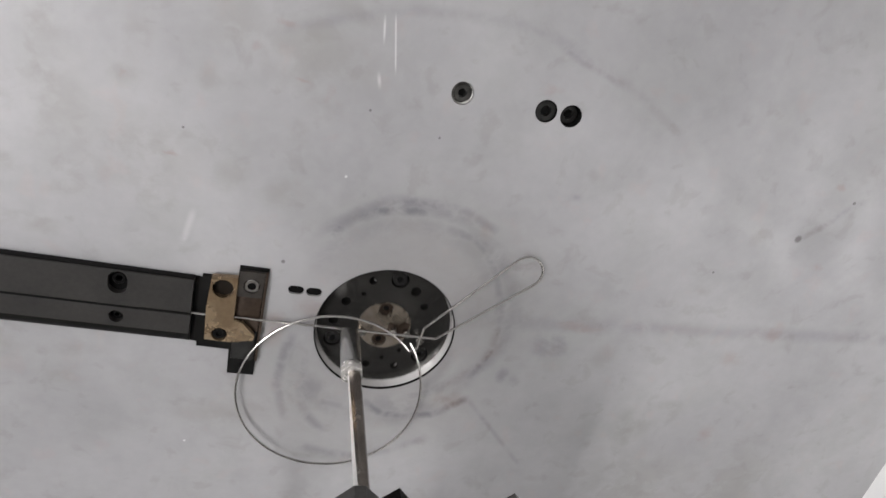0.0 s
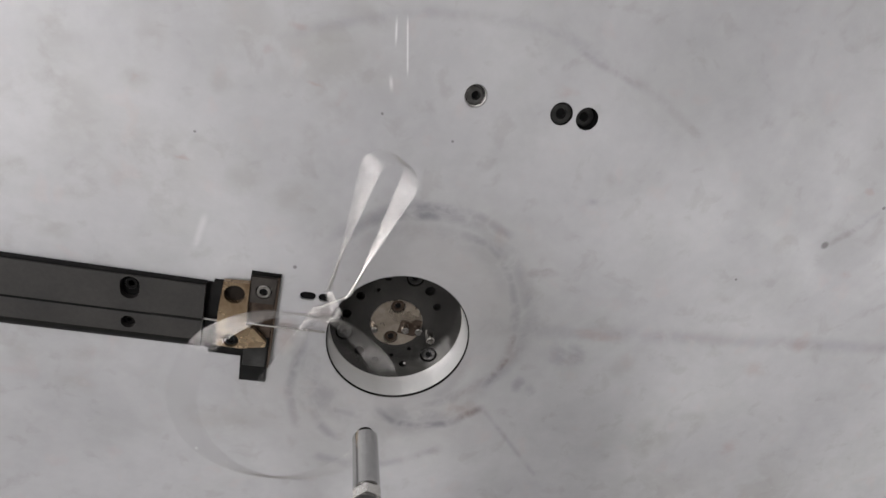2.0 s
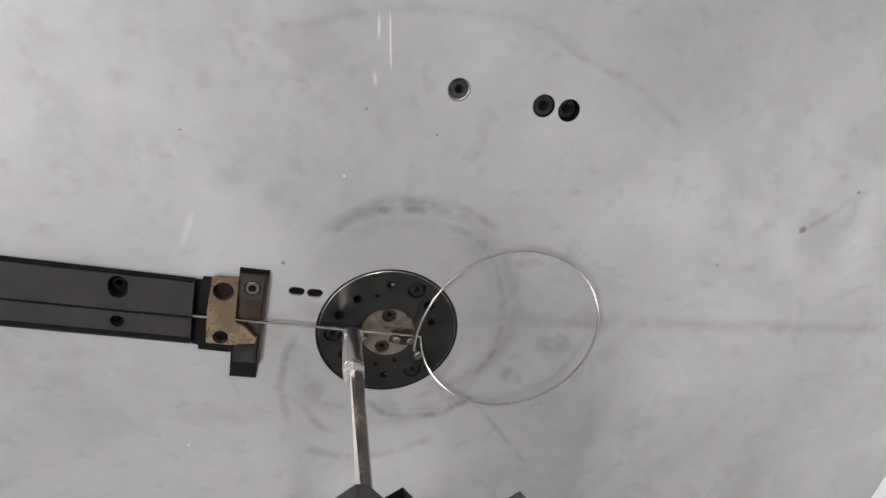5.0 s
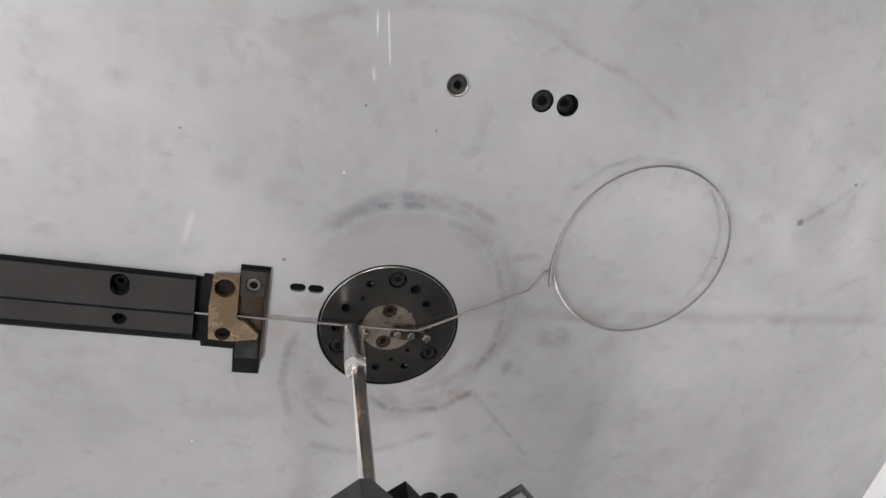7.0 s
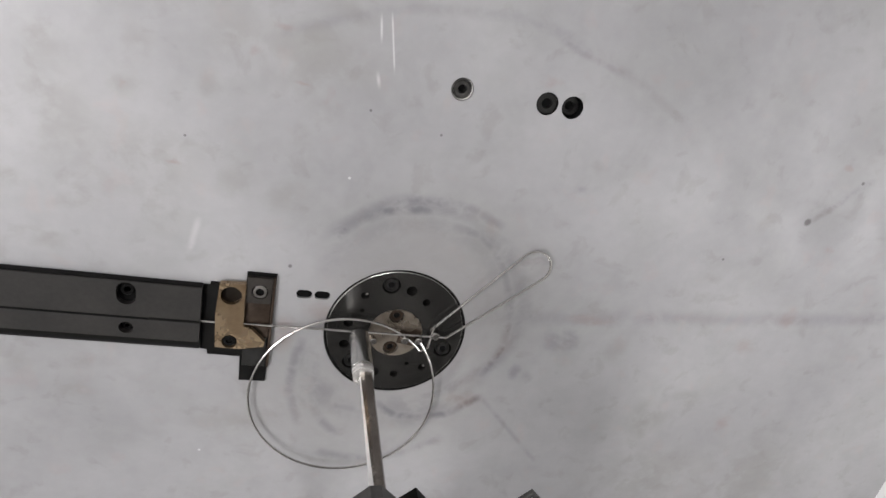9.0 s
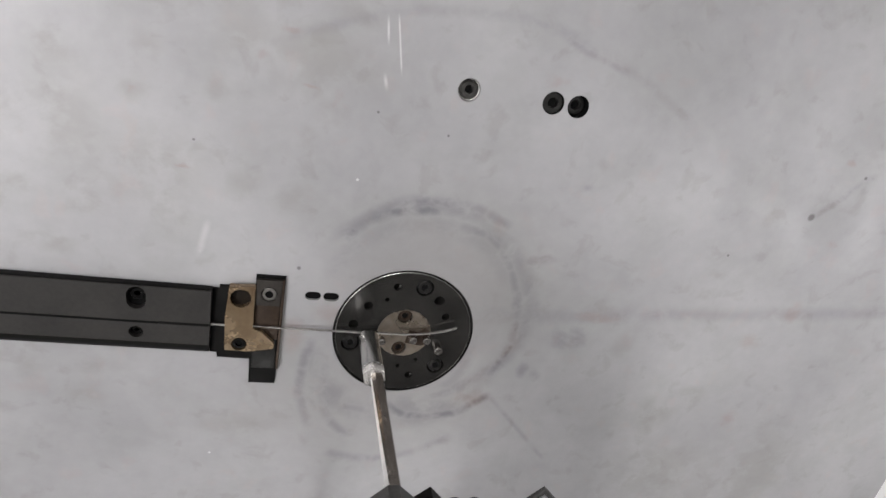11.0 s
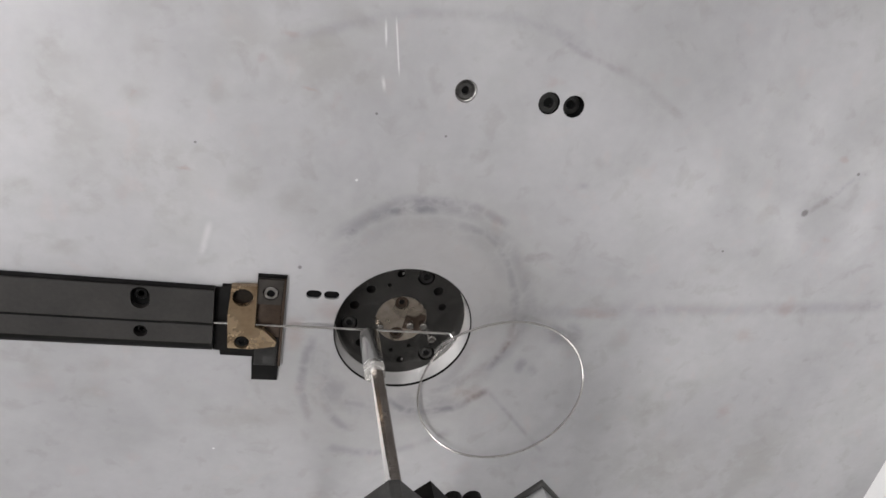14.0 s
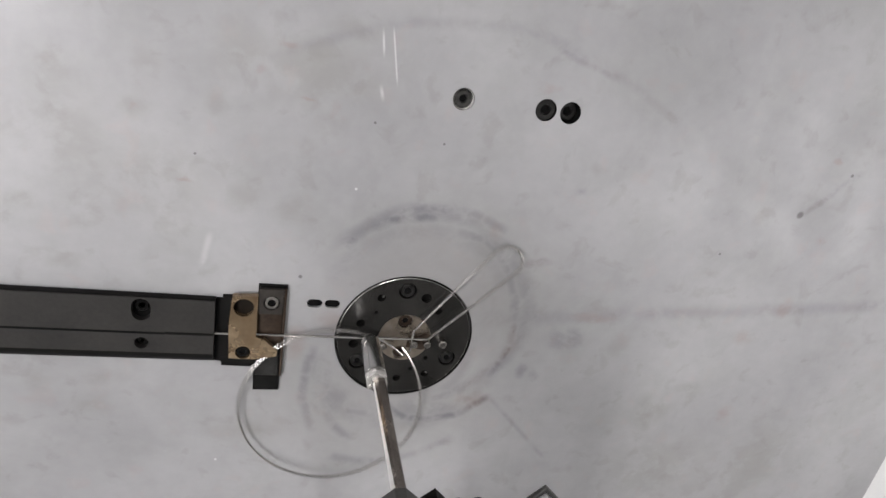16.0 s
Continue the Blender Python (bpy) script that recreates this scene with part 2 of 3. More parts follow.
    tone = mix(m, scalar(m, "MULTIPLY", bright, 0.55), tone, (0.82, 0.82, 0.82))
    link(m, tone, shader.inputs["Base Color"])
    gloss = fade(m, noisy(m, 30.0, 4, 0.6), 0.3, 0.7, 0.42, 0.54)
    link(m, gloss, shader.inputs["Roughness"])
    n = node(m, "ShaderNodeBump", Strength=0.08, Distance=0.0004)
    link(m, noisy(m, 500.0, 3, 0.6), n.inputs["Height"])
    link(m, n.outputs["Normal"], shader.inputs["Normal"])
    return m


PLATE = plate_material()
BLACK = worn("black_oxide", (0.002, 0.002, 0.002), (0.006, 0.0055, 0.005), 60.0, (0.4, 0.55), 0.0)
BLACK.node_tree.nodes["Principled BSDF"].inputs["Specular IOR Level"].default_value = 0.12
BEAM = worn("dark_anodised", (0.018, 0.0172, 0.0165), (0.035, 0.0325, 0.030), 26.0, (0.42, 0.58), 0.1)
BEAM.node_tree.nodes["Principled BSDF"].inputs["Specular IOR Level"].default_value = 0.3
RING = worn("blued_steel", (0.034, 0.033, 0.031), (0.075, 0.072, 0.068), 34.0, (0.15, 0.27), 0.7)
TAN = worn("straw_tempered_steel", (0.15, 0.092, 0.048), (0.37, 0.285, 0.185), 42.0, (0.2, 0.34), 0.7, 0.0, 160.0)
CORE = worn("tan_tool_steel", (0.18, 0.145, 0.11), (0.40, 0.35, 0.295), 45.0, (0.2, 0.36), 0.75, 0.0, 220.0)
BARREL = worn("turned_steel", (0.44, 0.44, 0.435), (0.60, 0.60, 0.59), 60.0, (0.18, 0.28), 1.0)
SCREW = worn("dark_screw_steel", (0.07, 0.068, 0.065), (0.15, 0.145, 0.14), 120.0, (0.25, 0.4), 0.9)
PINM = worn("hardened_pin", (0.27, 0.255, 0.24), (0.40, 0.38, 0.36), 200.0, (0.2, 0.32), 1.0)
BOLT = worn("dark_bolt_steel", (0.045, 0.044, 0.042), (0.10, 0.098, 0.095), 120.0, (0.22, 0.36), 0.9)
OXIDE = worn("black_screw_steel", (0.012, 0.012, 0.011), (0.030, 0.029, 0.028), 120.0, (0.3, 0.45), 0.5)
STEEL = worn("polished_steel", (0.55, 0.54, 0.52), (0.68, 0.67, 0.65), 80.0, (0.12, 0.25), 1.0)
WIRE = worn("drawn_wire", (0.43, 0.415, 0.40), (0.69, 0.67, 0.65), 70.0, (0.16, 0.28), 1.0)
# white that stands for the bright reflection in the polished bore
BORE_GLARE = worn("bore_reflection_white", (0.84, 0.83, 0.82), (0.93, 0.92, 0.91), 50.0, (0.05, 0.12), 0.22)
BARM = worn("brown_bar_steel", (0.15, 0.13, 0.115), (0.25, 0.225, 0.20), 70.0, (0.2, 0.32), 0.9)
# pale tone that stands for light caught by the bar's left facet
FACET_LIT = worn("facet_lit_steel", (0.76, 0.745, 0.73), (0.86, 0.85, 0.84), 90.0, (0.3, 0.42), 0.35)
RODM = worn("hex_bar_steel", (0.36, 0.33, 0.30), (0.52, 0.49, 0.46), 70.0, (0.14, 0.26), 1.0)
NUTM = worn("bright_nut_steel", (0.66, 0.64, 0.61), (0.80, 0.78, 0.75), 90.0, (0.2, 0.32), 0.75)
# near-black that stands for the shade inside openings
HOLE_SHADE = material("hole_shade_black", (0.004, 0.004, 0.004), 0.8, 0.0, 0.1)
GREY = worn("grey_cast", (0.035, 0.034, 0.033), (0.085, 0.083, 0.08), 90.0, (0.35, 0.5), 0.5)
# near-black brown that stands for the shade in the clamp's round hole
DEEP = worn("recess_shade_brown", (0.005, 0.0035, 0.002), (0.013, 0.009, 0.006), 120.0, (0.5, 0.65), 0.0)
DEEP.node_tree.nodes["Principled BSDF"].inputs["Specular IOR Level"].default_value = 0.15
STOP = worn("oiled_grey_steel", (0.030, 0.026, 0.023), (0.060, 0.053, 0.047), 90.0, (0.3, 0.45), 0.5)
BROWN = worn("oiled_brown_steel", (0.035, 0.024, 0.017), (0.08, 0.055, 0.04), 90.0, (0.3, 0.45), 0.6)
ALU = worn("machined_aluminium", (0.5, 0.5, 0.5), (0.62, 0.62, 0.62), 60.0, (0.25, 0.4), 0.9)
WHITE = worn("white_paint", (0.74, 0.74, 0.73), (0.82, 0.82, 0.81), 6.0, (0.4, 0.55))
WALL = worn("wall_paint", (0.70, 0.70, 0.69), (0.80, 0.80, 0.79), 1.5, (0.6, 0.8))
FLOORM = worn("floor_concrete", (0.16, 0.16, 0.155), (0.26, 0.26, 0.25), 2.0, (0.5, 0.8), 0.0, 0.2)
TUBE = material("diffuser_glow", (0.9, 0.9, 0.9), 0.5)
TUBE.node_tree.nodes["Principled BSDF"].inputs["Emission Color"].default_value = (1, 0.98, 0.95, 1)
TUBE.node_tree.nodes["Principled BSDF"].inputs["Emission Strength"].default_value = 3.0


# ---- mesh helpers ----
def finish(name, bm, mat, parent=None, label="", smooth=True):
    me = bpy.data.meshes.new(name)
    bmesh.ops.recalc_face_normals(bm, faces=bm.faces)
    bm.to_mesh(me)
    bm.free()
    me.materials.append(mat)
    if smooth:
        for p in me.polygons:
            p.use_smooth = True
        me.set_sharp_from_angle(angle=radians(35))
    ob = new(name, me)
    if parent:
        ob.parent = parent
    return tagged(ob, label)


def part(name, bm, mat, parent, label=""):
    return finish(name, bm, mat, parent, label)


def thing(name, label, category, m=None, group="", kind=""):
    ob = new(name)
    ob.empty_display_size = 0.02
    if m:
        ob.matrix_basis = m
    return tagged(ob, label, category, group, kind)


def prism(bm, outline, z0, z1, bevel=0.0):
    """A closed outline (x, y) drawn up from z0 to z1."""
    low = [bm.verts.new((x, y, z0)) for x, y in outline]
    top = [bm.verts.new((x, y, z1)) for x, y in outline]
    n = len(outline)
    faces = [bm.faces.new(low[::-1]), bm.faces.new(top)]
    for i in range(n):
        faces.append(bm.faces.new((low[i], low[(i + 1) % n], top[(i + 1) % n], top[i])))
    if bevel:
        edges = list(faces[1].edges)
        bmesh.ops.bevel(bm, geom=edges, offset=bevel, segments=2, affect="EDGES", profile=0.5)
    return bm


def box(x0, x1, y0, y1, z0, z1, bevel=0.0):
    return prism(bmesh.new(), [(x0, y0), (x1, y0), (x1, y1), (x0, y1)], z0, z1, bevel)


def ngon(n, r, x=0.0, y=0.0, turn=0.0):
    return [(x + r * math.cos(math.tau * i / n + radians(turn)), y + r * math.sin(math.tau * i / n + radians(turn))) for i in range(n)]


def lathe(bm, profile, x=0.0, y=0.0, n=48, closed=False):
    """Turns a profile of (radius, z) round the upright axis at x, y."""
    rings = []
    for r, z in profile:
        if r < 1e-6:
            rings.append([bm.verts.new((x, y, z))] * n)
        else:
            rings.append([bm.verts.new((x + r * math.cos(math.tau * i / n), y + r * math.sin(math.tau * i / n), z)) for i in range(n)])
    pairs = list(zip(rings, rings[1:]))
    if closed:
        pairs.append((rings[-1], rings[0]))
    for a, b in pairs:
        for i in range(n):
            j = (i + 1) % n
            vs = [a[i], a[j], b[j], b[i]]
            out = []
            for v in vs:
                if v not in out:
                    out.append(v)
            if len(out) > 2:
                bm.faces.new(out)
    return bm


def plate_with_holes(bm, outer, holes, z0, z1):
    """A flat slab with openings that go through it."""
    edges = []
    loops = [outer] + holes
    for loop in loops:
        vs = [bm.verts.new((x, y, z1)) for x, y in loop]
        for a, b in zip(vs, vs[1:] + vs[:1]):
            edges.append(bm.edges.new((a, b)))
    made = bmesh.ops.triangle_fill(bm, use_beauty=True, use_dissolve=False, edges=edges, normal=(0, 0, 1))
    faces = [g for g in made["geom"] if isinstance(g, bmesh.types.BMFace)]
    res = bmesh.ops.extrude_face_region(bm, geom=faces)
    vs = [g for g in res["geom"] if isinstance(g, bmesh.types.BMVert)]
    bmesh.ops.translate(bm, verts=vs, vec=(0, 0, z0 - z1))
    return bm


# ---- the room ----
floor = tagged(finish("floor", box(-3.2, 3.2, -3.2, 3.2, FLOOR_Z - 0.1, FLOOR_Z), FLOORM), "grey concrete workshop floor", "floor", kind="structure")
ceiling = tagged(finish("ceiling", box(-3.2, 3.2, -3.2, 3.2, CEIL_Z, CEIL_Z + 0.1), WALL), "pale grey workshop ceiling", "ceiling", kind="structure")
for name, b in (("wall_north", (-3.2, 3.2, 3.2, 3.3)), ("wall_south", (-3.2, 3.2, -3.3, -3.2)), ("wall_east", (3.2, 3.3, -3.3, 3.3)), ("wall_west", (-3.3, -3.2, -3.3, 3.3))):
    tagged(finish(name, box(*b, FLOOR_Z - 0.1, CEIL_Z + 0.1), WALL), "plain painted workshop wall", "wall", kind="structure")
for tx, ty, watts, wide in TUBES:
    fix = thing("ceiling_light", "white ceiling panel lamp, lit", "ceiling lamp", pose(tx, ty, CEIL_Z), "ceiling lamps")
    part("housing", box(-0.63, 0.63, -wide / 2 - 0.03, wide / 2 + 0.03, -0.05, 0.0, 0.006), WHITE, fix)
    part("diffuser", box(-0.6, 0.6, -wide / 2, wide / 2, -0.075, -0.051, 0.006), TUBE, fix)

# ---- the machine's top plate ----
X0, X1, Y0, Y1 = -0.75, 0.461, -0.55, 0.38
BORE_R = 0.0453
SCREWS = [(0.0118, 0.1608), (0.0623, 0.1605), (0.0779, 0.1605)]


def slot(x, y, half, r):
    pts = [(x + half + r * math.cos(a), y + r * math.sin(a)) for a in np.linspace(-math.pi / 2, math.pi / 2, 9)]
    return pts + [(x - half - r * math.cos(a), y - r * math.sin(a)) for a in np.linspace(-math.pi / 2, math.pi / 2, 9)]


SLOTS = [(-0.0606, 0.0233), (-0.0496, 0.0234)]
holes = [ngon(96, 0.0461)] + [slot(x, y, 0.0020, 0.0029) for x, y in SLOTS] + [ngon(32, 0.0066, x, y) for x, y in SCREWS]
bm = plate_with_holes(bmesh.new(), [(X0, Y0), (X1, Y0), (X1, Y1), (X0, Y1)], holes, -0.03, 0.0)
table = tagged(finish("machine_table", bm, PLATE, smooth=False), "grey ground steel machine table with stains and scratches", "table")
# polished bore wall, its reflection put in as white colour
liner = part("bore_liner", lathe(bmesh.new(), [(BORE_R, -0.0017), (BORE_R, -0.0295), (0.0460, -0.0295), (0.0460, -0.0017)], n=96, closed=True), BORE_GLARE, table, "glossy wall of the round opening, its bright reflection coloured white")
part("bore_lip", lathe(bmesh.new(), [(0.0453, -0.0016), (0.0453, -0.0006), (0.0456, -0.0001), (0.0460, -0.0001), (0.0460, -0.0016)], n=96, closed=True), BLACK, table, "thin dark steel lip round the opening")
cab = tagged(finish("machine_cabinet", box(X0 + 0.03, X1 + 0.25, Y0 + 0.03, Y1 - 0.03, FLOOR_Z, -0.031, 0.0), WHITE), "white painted steel machine cabinet under the table", "cabinet")


# black sheets in the slots and black sleeves round the screws stand for shade
for x, y in SLOTS:
    part("slot_shade", prism(bmesh.new(), slot(x, y, 0.0023, 0.0032), -0.0040, -0.0018), HOLE_SHADE, table)
for x, y in SCREWS[1:]:
    part("counterbore", lathe(bmesh.new(), [(0.00657, -0.0001), (0.00645, -0.0006), (0.00645, -0.014), (0, -0.014)], x, y, 32), HOLE_SHADE, table)


# ---- socket screws ----
def socket_screw(x, y, r, label, mat, z=0.0, group="", parent=None):
    s = thing("socket_screw", label, "screw", pose(x, y, z), group) if parent is None else None
    host = s or parent
    ox, oy, oz = (0, 0, 0) if s else (x, y, z)
    head = part("head", lathe(bmesh.new(), [(r, oz - 0.006), (r, oz - 0.0006), (r * 0.9, oz), (r * 0.5, oz), (r * 0.48, oz - 0.003), (0, oz - 0.003)], ox, oy, 28), mat, host)
    # black plug puts the socket's shade into colour
    part("socket", prism(bmesh.new(), ngon(6, r * 0.46, ox, oy), oz - 0.003, oz - 0.0024), HOLE_SHADE, host)
    return s


s1 = socket_screw(*SCREWS[0], 0.0050, "socket screw with a bright rim sunk in the table", SCREW, -0.0012, "table screws")
part("rim", lathe(bmesh.new(), [(0.0051, -0.004), (0.0052, -0.0006), (0.0060, 0.0001), (0.0065, -0.0002), (0.0065, -0.004)], n=32, closed=True), STEEL, s1, "bright chamfered rim")
socket_screw(*SCREWS[1], 0.0062, "black socket screw sunk in the table", OXIDE, -0.001, "table screws")
socket_screw(*SCREWS[2], 0.0058, "black socket screw set deep in its hole", OXIDE, -0.005, "table screws")

# ---- feeder ----
WIRE_Y, WIRE_Z, WIRE_R = 0.0015, 0.0035, 0.00082


def capped(x, y, r, z, mat, parent, socket=True):
    """A socket cap screw sunk in its seat."""
    b = part("screw", lathe(bmesh.new(), [(r, z - 0.003), (r, z - 0.0005), (r * 0.9, z), (r * 0.56, z), (r * 0.5, z - 0.0004), (r * 0.5, z - 0.002), (0, z - 0.002)], x, y, 28), mat, parent)
    if socket:
        # black plug in place of the shade down the socket
        part("socket", prism(bmesh.new(), ngon(6, r * 0.5, x, y, 15), z - 0.0025, z - 0.0012), HOLE_SHADE, b)
    return b


feeder = thing("wire_feeder", "dark steel wire feeder with a tan guide clamp", "machine part")
# low raised plate, black in place of the shaded gap round the feeder
base = [(-0.1195, -0.0200), (-0.1152, -0.0200), (-0.1152, -0.0238), (-0.0955, -0.0238), (-0.0953, -0.0423), (-0.0790, -0.0423), (-0.0775, 0.0358), (-0.0948, 0.0358), (-0.0948, 0.0276), (-0.1152, 0.0272), (-0.1152, 0.0250), (-0.1195, 0.0250)]
part("base", prism(bmesh.new(), base, 0.0, 0.0015, 0.0003), BLACK, feeder, "black plate that stands for the dark recess round the feeder")
# beam: a long cover bar with two screw wells and a slit along it
WELLS = [(-0.1605, 0.0168), (-0.1605, -0.0062), (-0.36, 0.0168), (-0.36, -0.0062)]


def well(x, y, grow=0.0):
    """An upright oblong for the large wells, a round one for the small."""
    if y < 0:
        return ngon(24, 0.0040 + grow, x, y)
    return [(a - y + x, b - x + y) for b, a in slot(x, y, 0.0020, 0.0053 + grow)]


cover = []
outline = [(-0.74, -0.0128), (-0.1195, -0.0128), (-0.1195, 0.0249), (-0.74, 0.0249)]
bm = plate_with_holes(bmesh.new(), outline, [well(x, y) for x, y in WELLS], 0.0005, 0.0056)
cover.append(part("beam", bm, BEAM, feeder, "dark anodised cover bar"))
# rounded edge along one side, black for the gap and shadow there
low = [(-0.0200, 0.0003), (-0.0128, 0.0003)] + [(-0.0128 - 0.0072 * math.sin(a), 0.0005 + 0.0050 * math.cos(a)) for a in np.linspace(0.0, math.pi / 2, 7)]
bm = bmesh.new()
ends = [[bm.verts.new((x, y, z)) for y, z in low] for x in (-0.74, -0.1195)]
for k in range(len(low)):
    bm.faces.new((ends[0][k], ends[0][(k + 1) % len(low)], ends[1][(k + 1) % len(low)], ends[1][k]))
bm.faces.new(ends[0])
bm.faces.new(ends[1][::-1])
cover.append(part("rounded_shade_edge", bm, BLACK, feeder))
# dark strip along the other side, black over a face that catches light
cover.append(part("edge_strip", box(-0.74, -0.1195, 0.0249, 0.0256, 0.0003, 0.0050, 0.0002), BLACK, feeder))
for x, y in WELLS:
    # black sheet stands for the shade down the well
    cover.append(part("well_shade", prism(bmesh.new(), well(x, y, 0.0003), 0.0006, 0.0012), HOLE_SHADE, feeder))
    cover.append(capped(x, y - 0.0006 if y < 0 else y + 0.001, 0.0038 if y > 0 else 0.0026, 0.0024, BLACK, feeder))
# thin black strip on the bar stands for the dark of its slit
cover.append(part("slit", box(-0.74, -0.148, 0.0004, 0.0018, 0.00562, 0.00575), HOLE_SHADE, feeder))
cover.append(part("wire_tube", box(-0.148, -0.1195, 0.0006, 0.0022, 0.00562, 0.0060, 0.0001), BLACK, feeder))
# the bar lies slightly askew to the wire
askew = Matrix.Translation((-0.1195, 0.0015, 0)) @ pose(0, 0, 0, 0, 0, -0.75) @ Matrix.Translation((0.1195, -0.0015, 0))
for ob in cover:
    ob.matrix_basis = askew
bm = plate_with_holes(bmesh.new(), [(-0.0944, 0.0165), (-0.0800, 0.0165), (-0.0795, 0.0338), (-0.0942, 0.0338)], [ngon(28, 0.0049, -0.0866, 0.0244)], 0.0015, 0.0040)
part("block", bm, STOP, feeder, "oil-darkened steel stop block")
part("seat", prism(bmesh.new(), ngon(28, 0.0052, -0.0866, 0.0244), 0.0016, 0.0021), BLACK, feeder)
capped(-0.0866, 0.0244, 0.0044, 0.0042, PINM, feeder)
part("bridge", box(-0.0944, -0.0798, -0.0085, 0.0162, 0.0015, 0.0022, 0.0002), BROWN, feeder, "oil-browned steel bridge")
part("foot", box(-0.0943, -0.0802, -0.0300, -0.0088, 0.0015, 0.0026, 0.0003), OXIDE, feeder)
part("edge_strip", box(-0.0794, -0.0778, -0.030, 0.0340, 0.0015, 0.0030, 0.0002), BROWN, feeder)
clamp = [(-0.1105, -0.0155), (-0.096, -0.0160), (-0.0818, -0.0132), (-0.0812, -0.0098), (-0.0893, -0.0014), (-0.0946, 0.0006), (-0.0946, 0.0296), (-0.1095, 0.0288), (-0.1112, 0.008)]
bm = plate_with_holes(bmesh.new(), clamp, [ngon(32, 0.0061, -0.1027, 0.0212), ngon(28, 0.0046, -0.1022, -0.0110)], 0.0015, 0.0055)
part("guide_clamp", bm, TAN, feeder, "straw-tinted steel guide clamp")
# flat disc, coloured dark for the depth of the hole
part("round_recess", lathe(bmesh.new(), [(0, 0.0018), (0.0063, 0.0018), (0.0063, 0.0016), (0, 0.0016)], -0.1027, 0.0212, 32), DEEP, feeder)
capped(-0.1022, -0.0110, 0.0038, 0.0046, BLACK, feeder)

# ---- bending head ----
head = thing("bending_head", "round dark steel bending head with tan core and pins", "machine part")
CORE_SCREWS = [(-0.0012, 0.0127), (-0.0018, -0.0112)]
bm = plate_with_holes(bmesh.new(), ngon(72, 0.0174), [ngon(28, 0.0049, x, y) for x, y in CORE_SCREWS], -0.010, 0.0)
core = part("core", bm, CORE, head, "tan tool steel core disc")
part("core_back", lathe(bmesh.new(), [(0, -0.0035), (0.0172, -0.0035), (0.0172, -0.028), (0, -0.028)], n=48), BROWN, head)
for x, y in CORE_SCREWS:
    capped(x, y, 0.0043, -0.0006, BROWN, core)


def polar(r, deg):
    return r * math.cos(radians(deg)), r * math.sin(radians(deg))


# places on the ring count from its first bolt
BOLTS = [polar(0.0352, d) for d in (0, 120, 240)]
PITS = [(0.0322, -23, 0.0034), (0.0292, -47, 0.0026), (0.0348, 29, 0.0026), (0.0280, 45, 0.0014), (0.0338, 96, 0.0032), (0.0317, 68, 0.0030), (0.0337, -152, 0.0026), (0.0230, -137, 0.0015), (0.0258, -167, 0.0015), (0.0325, 150, 0.0032), (0.0325, 174, 0.0026)]
holes = [ngon(72, 0.0177)] + [ngon(28, 0.0058, x, y) for x, y in BOLTS] + [ngon(18, size, *polar(r, d)) for r, d, size in PITS]
bm = plate_with_holes(bmesh.new(), ngon(96, 0.0443), holes, -0.008, -0.0003)
ring = part("ring", bm, RING, head, "dark blued steel outer ring")
part("rim", lathe(bmesh.new(), [(0.0441, -0.0002), (0.0443, -0.0002), (0.0448, -0.0006), (0.0451, -0.0013), (0.0451, -0.0040), (0.0441, -0.0040)], n=96, closed=True), STEEL, ring, "bright worn rim")
# back slab coloured black so that the ring's holes look shaded
part("ring_back", lathe(bmesh.new(), [(0.0178, -0.0045), (0.0446, -0.0045), (0.0446, -0.028), (0.0178, -0.028)], n=64, closed=True), BLACK, ring)
for x, y in BOLTS:
    capped(x, y, 0.0046, -0.0008, BOLT, ring)
for r, d, size in ((0.0348, 29, 0.0012), (0.0337, -152, 0.0012)):
    x, y = polar(r, d)
    part("dowel", lathe(bmesh.new(), [(0, -0.0002), (size * 0.7, -0.0003), (size, -0.0012), (size, -0.005), (0, -0.005)], x + 0.001, y - 0.001, 14), STEEL, ring)


def pin(x, y, r, top, host, name="pin"):
    return part(name, lathe(bmesh.new(), [(0, top), (r * 0.78, top), (r, top - 0.0007), (r, -0.01), (0, -0.01)], x, y, 24), PINM, host, "hardened steel pin")


pin(*polar(0.0255, -97), 0.0028, 0.0060, ring, "bending_pin")
pin(0.0060, -0.0022, 0.0026, 0.0058, head)
pin(0.0150, -0.0022, 0.0026, 0.0058, head)
pin(-0.0140, -0.0055, 0.0023, 0.0040, head)
# thin raised plate, its dark colour standing for the shaded recess round the pins
part("pin_recess", prism(bmesh.new(), [(0.0015, -0.0068), (0.0125, -0.0085), (0.0165, -0.0068), (0.0168, 0.0035), (0.0125, 0.0048), (0.0095, 0.0018), (0.0030, 0.0030)], 0.00005, 0.0007, 0.0002), BROWN, head, "dark plate that stands for the recess round the pins")

# ---- plunger ----
PX, PY = -0.0247, 0.004
plunger = thing("plunger", "bright steel plunger on a hexagonal bar", "machine part")
part("barrel", lathe(bmesh.new(), [(0, 0.0122), (0.0047, 0.0122), (0.0062, 0.0140), (0.0062, 0.0475), (0.005, 0.0480), (0, 0.0480)], PX, PY, 32), BARREL, plunger, "bright turned steel barrel")
part("tip", lathe(bmesh.new(), [(0, 0.0094), (0.0034, 0.0094), (0.0042, 0.0102), (0.0042, 0.0121), (0, 0.0121)], PX, PY, 24), BLACK, plunger, "dark plunger tip")
part("nut", prism(bmesh.new(), ngon(6, 0.0070, PX, PY, 42), 0.0492, 0.0545, 0.0007), NUTM, plunger)
BX = PX + 0.0015
